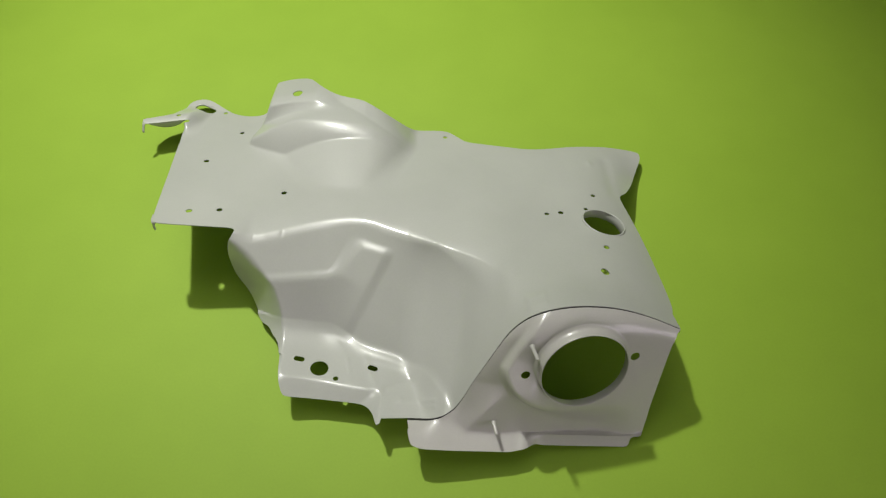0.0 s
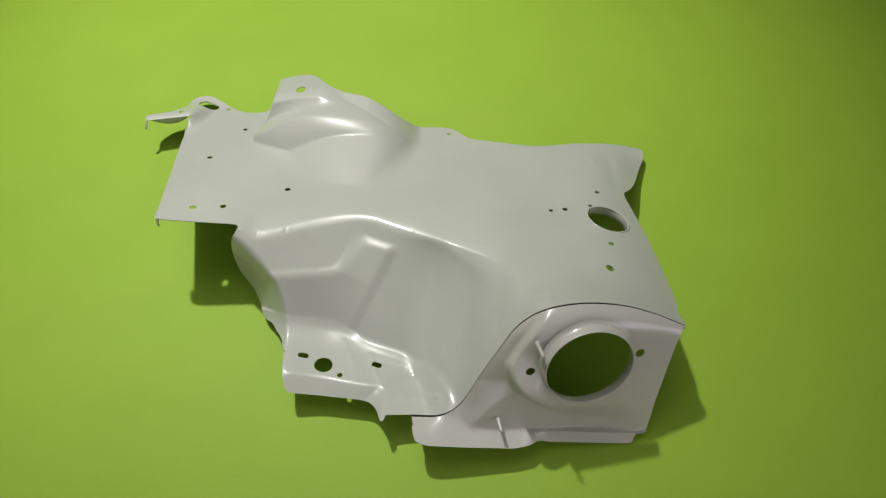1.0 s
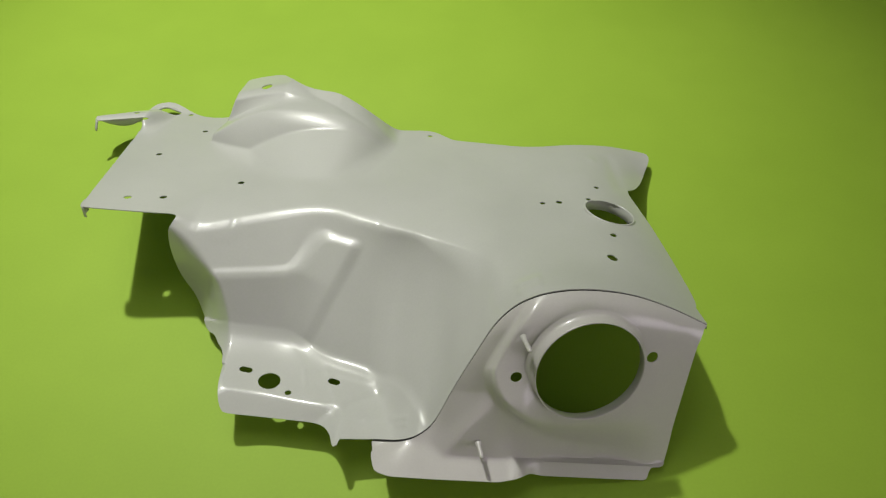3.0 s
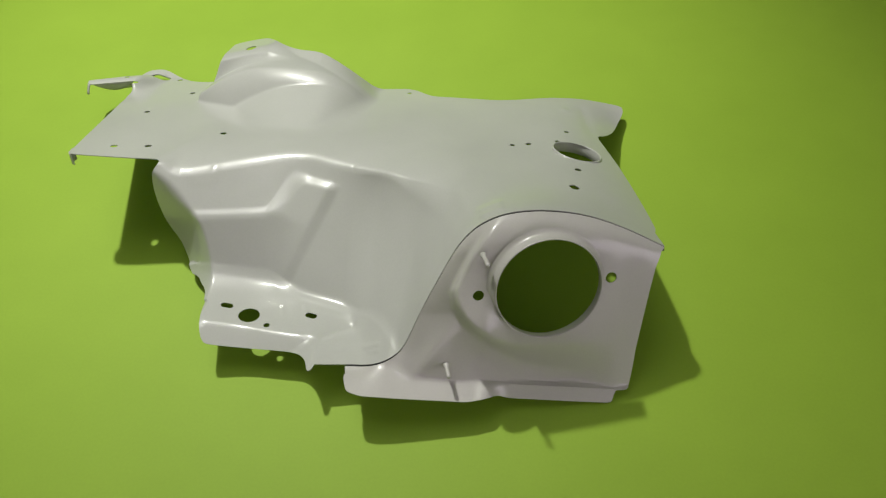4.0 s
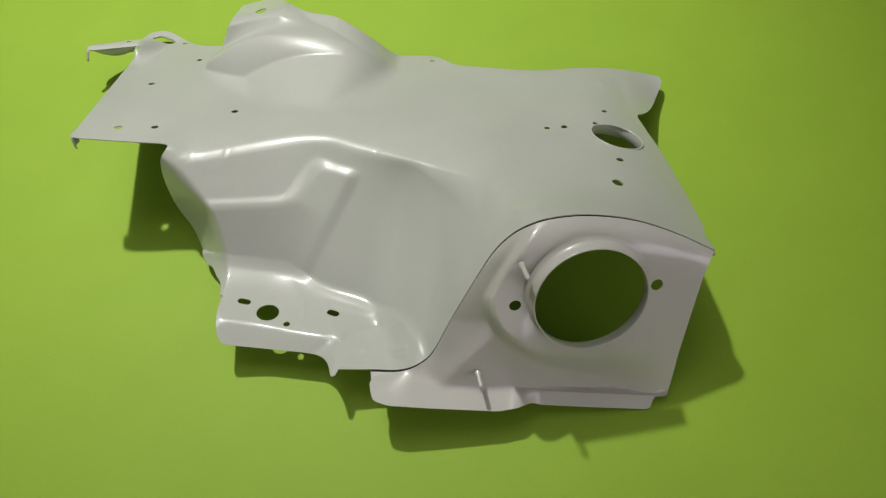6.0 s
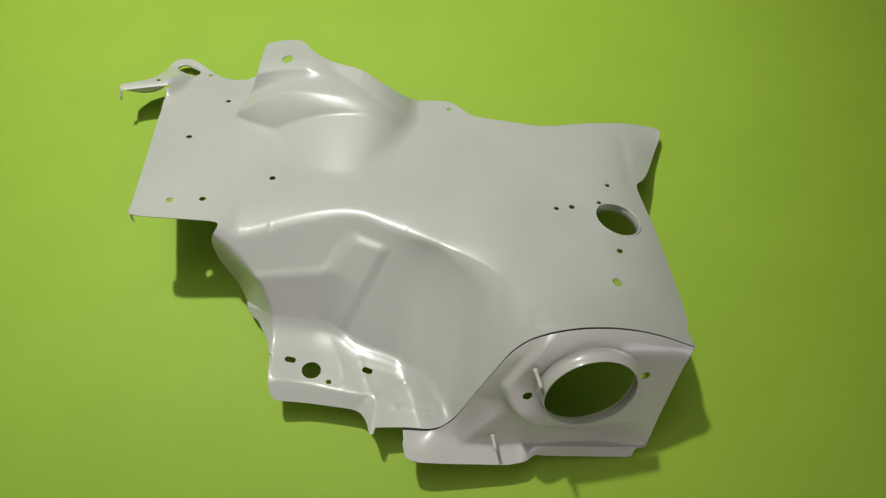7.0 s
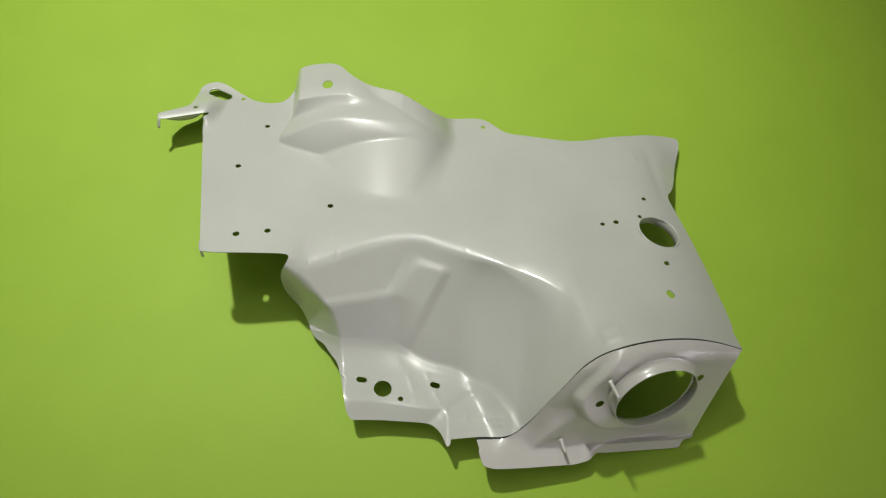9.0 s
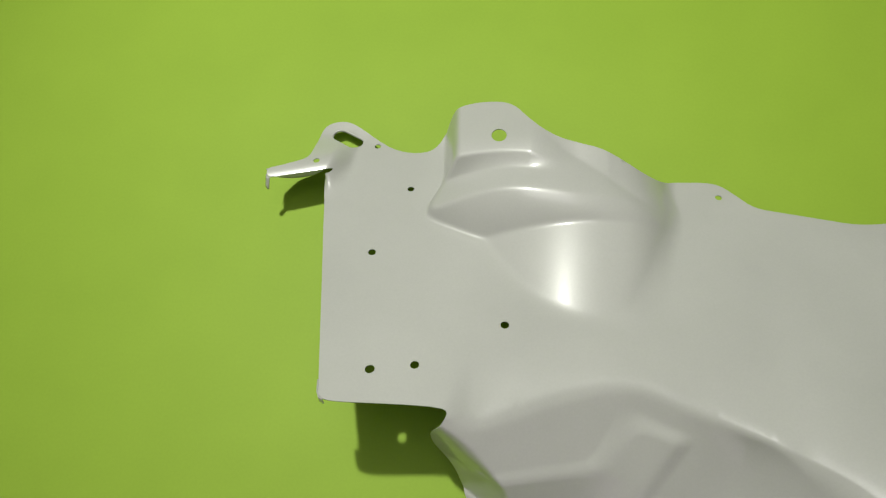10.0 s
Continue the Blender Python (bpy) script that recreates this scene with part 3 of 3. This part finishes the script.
def arm_flange(stations, inset, drop_at, back, label):
    """A flange turned down along one edge of the arm; drop_at gives its depth along the edge."""
    bm = bmesh.new()
    rows = []
    line = np.array(stations)
    run = np.r_[0, np.cumsum(np.linalg.norm(np.diff(line, axis=0), axis=1))]
    for i in range(19):
        t = i / 18
        x, q0 = (np.interp(t * run[-1], run, line[:, k]) for k in range(2))
        p = xyz(np.float64(x), np.float64(q0 + inset), main_h(np.float64(x), np.float64(q0 + inset)))
        drop = drop_at(t)
        rows.append([bm.verts.new((p[0], p[1] + back * drop * (k / 3) ** 1.3, p[2] - 0.0004 - drop * k / 3)) for k in range(4)])
    for a, b in zip(rows, rows[1:]):
        for k in range(3):
            bm.faces.new((a[k], b[k], b[k + 1], a[k + 1]))
    ob = part("flange", bm, PAINT, PANEL, label)
    mod = ob.modifiers.new("gauge", "SOLIDIFY")
    mod.thickness, mod.offset = 0.0012, 0.0


arm_flange(arm_edge[:4], 0.0012, lambda t: 0.0012 + 0.0150 * math.sin(math.pi * min(max((t - 0.10) / 0.88, 0.0), 1.0)) ** 0.8, 0.08, "turned down flange under the corner arm")
arm_flange(arm[:-6:-1], -0.0012, lambda t: 0.016 + 0.019 * math.sin(0.5 * math.pi * min(t / 0.45, 1.0)), 0.55, "turned down rear flange of the corner arm")


def loop_rim(name, loop, height, radius, material, parent, label):
    """A rolled rim: a thin tube along a hole's edge."""
    bm = bmesh.new()
    n = len(loop)
    p3 = [Vector(xyz(np.float64(x), np.float64(q), height(np.float64(x), np.float64(q))).tolist()) for x, q in loop]
    rings = []
    for i in range(n):
        along_dir = (p3[(i + 1) % n] - p3[i - 1]).normalized()
        up = (PN - along_dir * PN.dot(along_dir)).normalized()
        out = along_dir.cross(up)
        rings.append([bm.verts.new(p3[i] - up * radius * 0.9 + (up * math.sin(a) + out * math.cos(a)) * radius) for a in (k * math.pi / 4 for k in range(8))])
    for i in range(n):
        a, b = rings[i], rings[(i + 1) % n]
        for k in range(8):
            bm.faces.new((a[k], b[k], b[(k + 1) % 8], a[(k + 1) % 8]))
    bmesh.ops.recalc_face_normals(bm, faces=bm.faces)
    return part(name, bm, material, parent, label)


loop_rim("rolled_rim", MAIN_HOLES[13], main_h, 0.0022, PAINT, PANEL, "rolled rim of the long slot")

# ---- ceiling lamp ----
LAMP = new("ceiling_lamp")
LAMP.location = (LAMP_AT[0], LAMP_AT[1], ZC)
tagged(LAMP, "small round white ceiling lamp holder", "lamp")
bm = bmesh.new()
rings = lathe(bm, [(0.055, 0.0), (0.055, -0.012), (0.030, -0.030), (0.024, -0.085), (0.020, -0.095)], (0, 0, 0), (0, 0, 1), 32)
bm.faces.new(rings[-1])
part("holder", bm, WHITE, LAMP)

# ---- made-up ceiling fixture for the overhead fill lamp ----
FLAT = new("overhead_fill_fixture")
FLAT.location = (OVERHEAD_FILL_AT[0], OVERHEAD_FILL_AT[1], ZC)
tagged(FLAT, "made-up square white ceiling fixture with pale diffuser for the overhead fill lamp", "ceiling light")
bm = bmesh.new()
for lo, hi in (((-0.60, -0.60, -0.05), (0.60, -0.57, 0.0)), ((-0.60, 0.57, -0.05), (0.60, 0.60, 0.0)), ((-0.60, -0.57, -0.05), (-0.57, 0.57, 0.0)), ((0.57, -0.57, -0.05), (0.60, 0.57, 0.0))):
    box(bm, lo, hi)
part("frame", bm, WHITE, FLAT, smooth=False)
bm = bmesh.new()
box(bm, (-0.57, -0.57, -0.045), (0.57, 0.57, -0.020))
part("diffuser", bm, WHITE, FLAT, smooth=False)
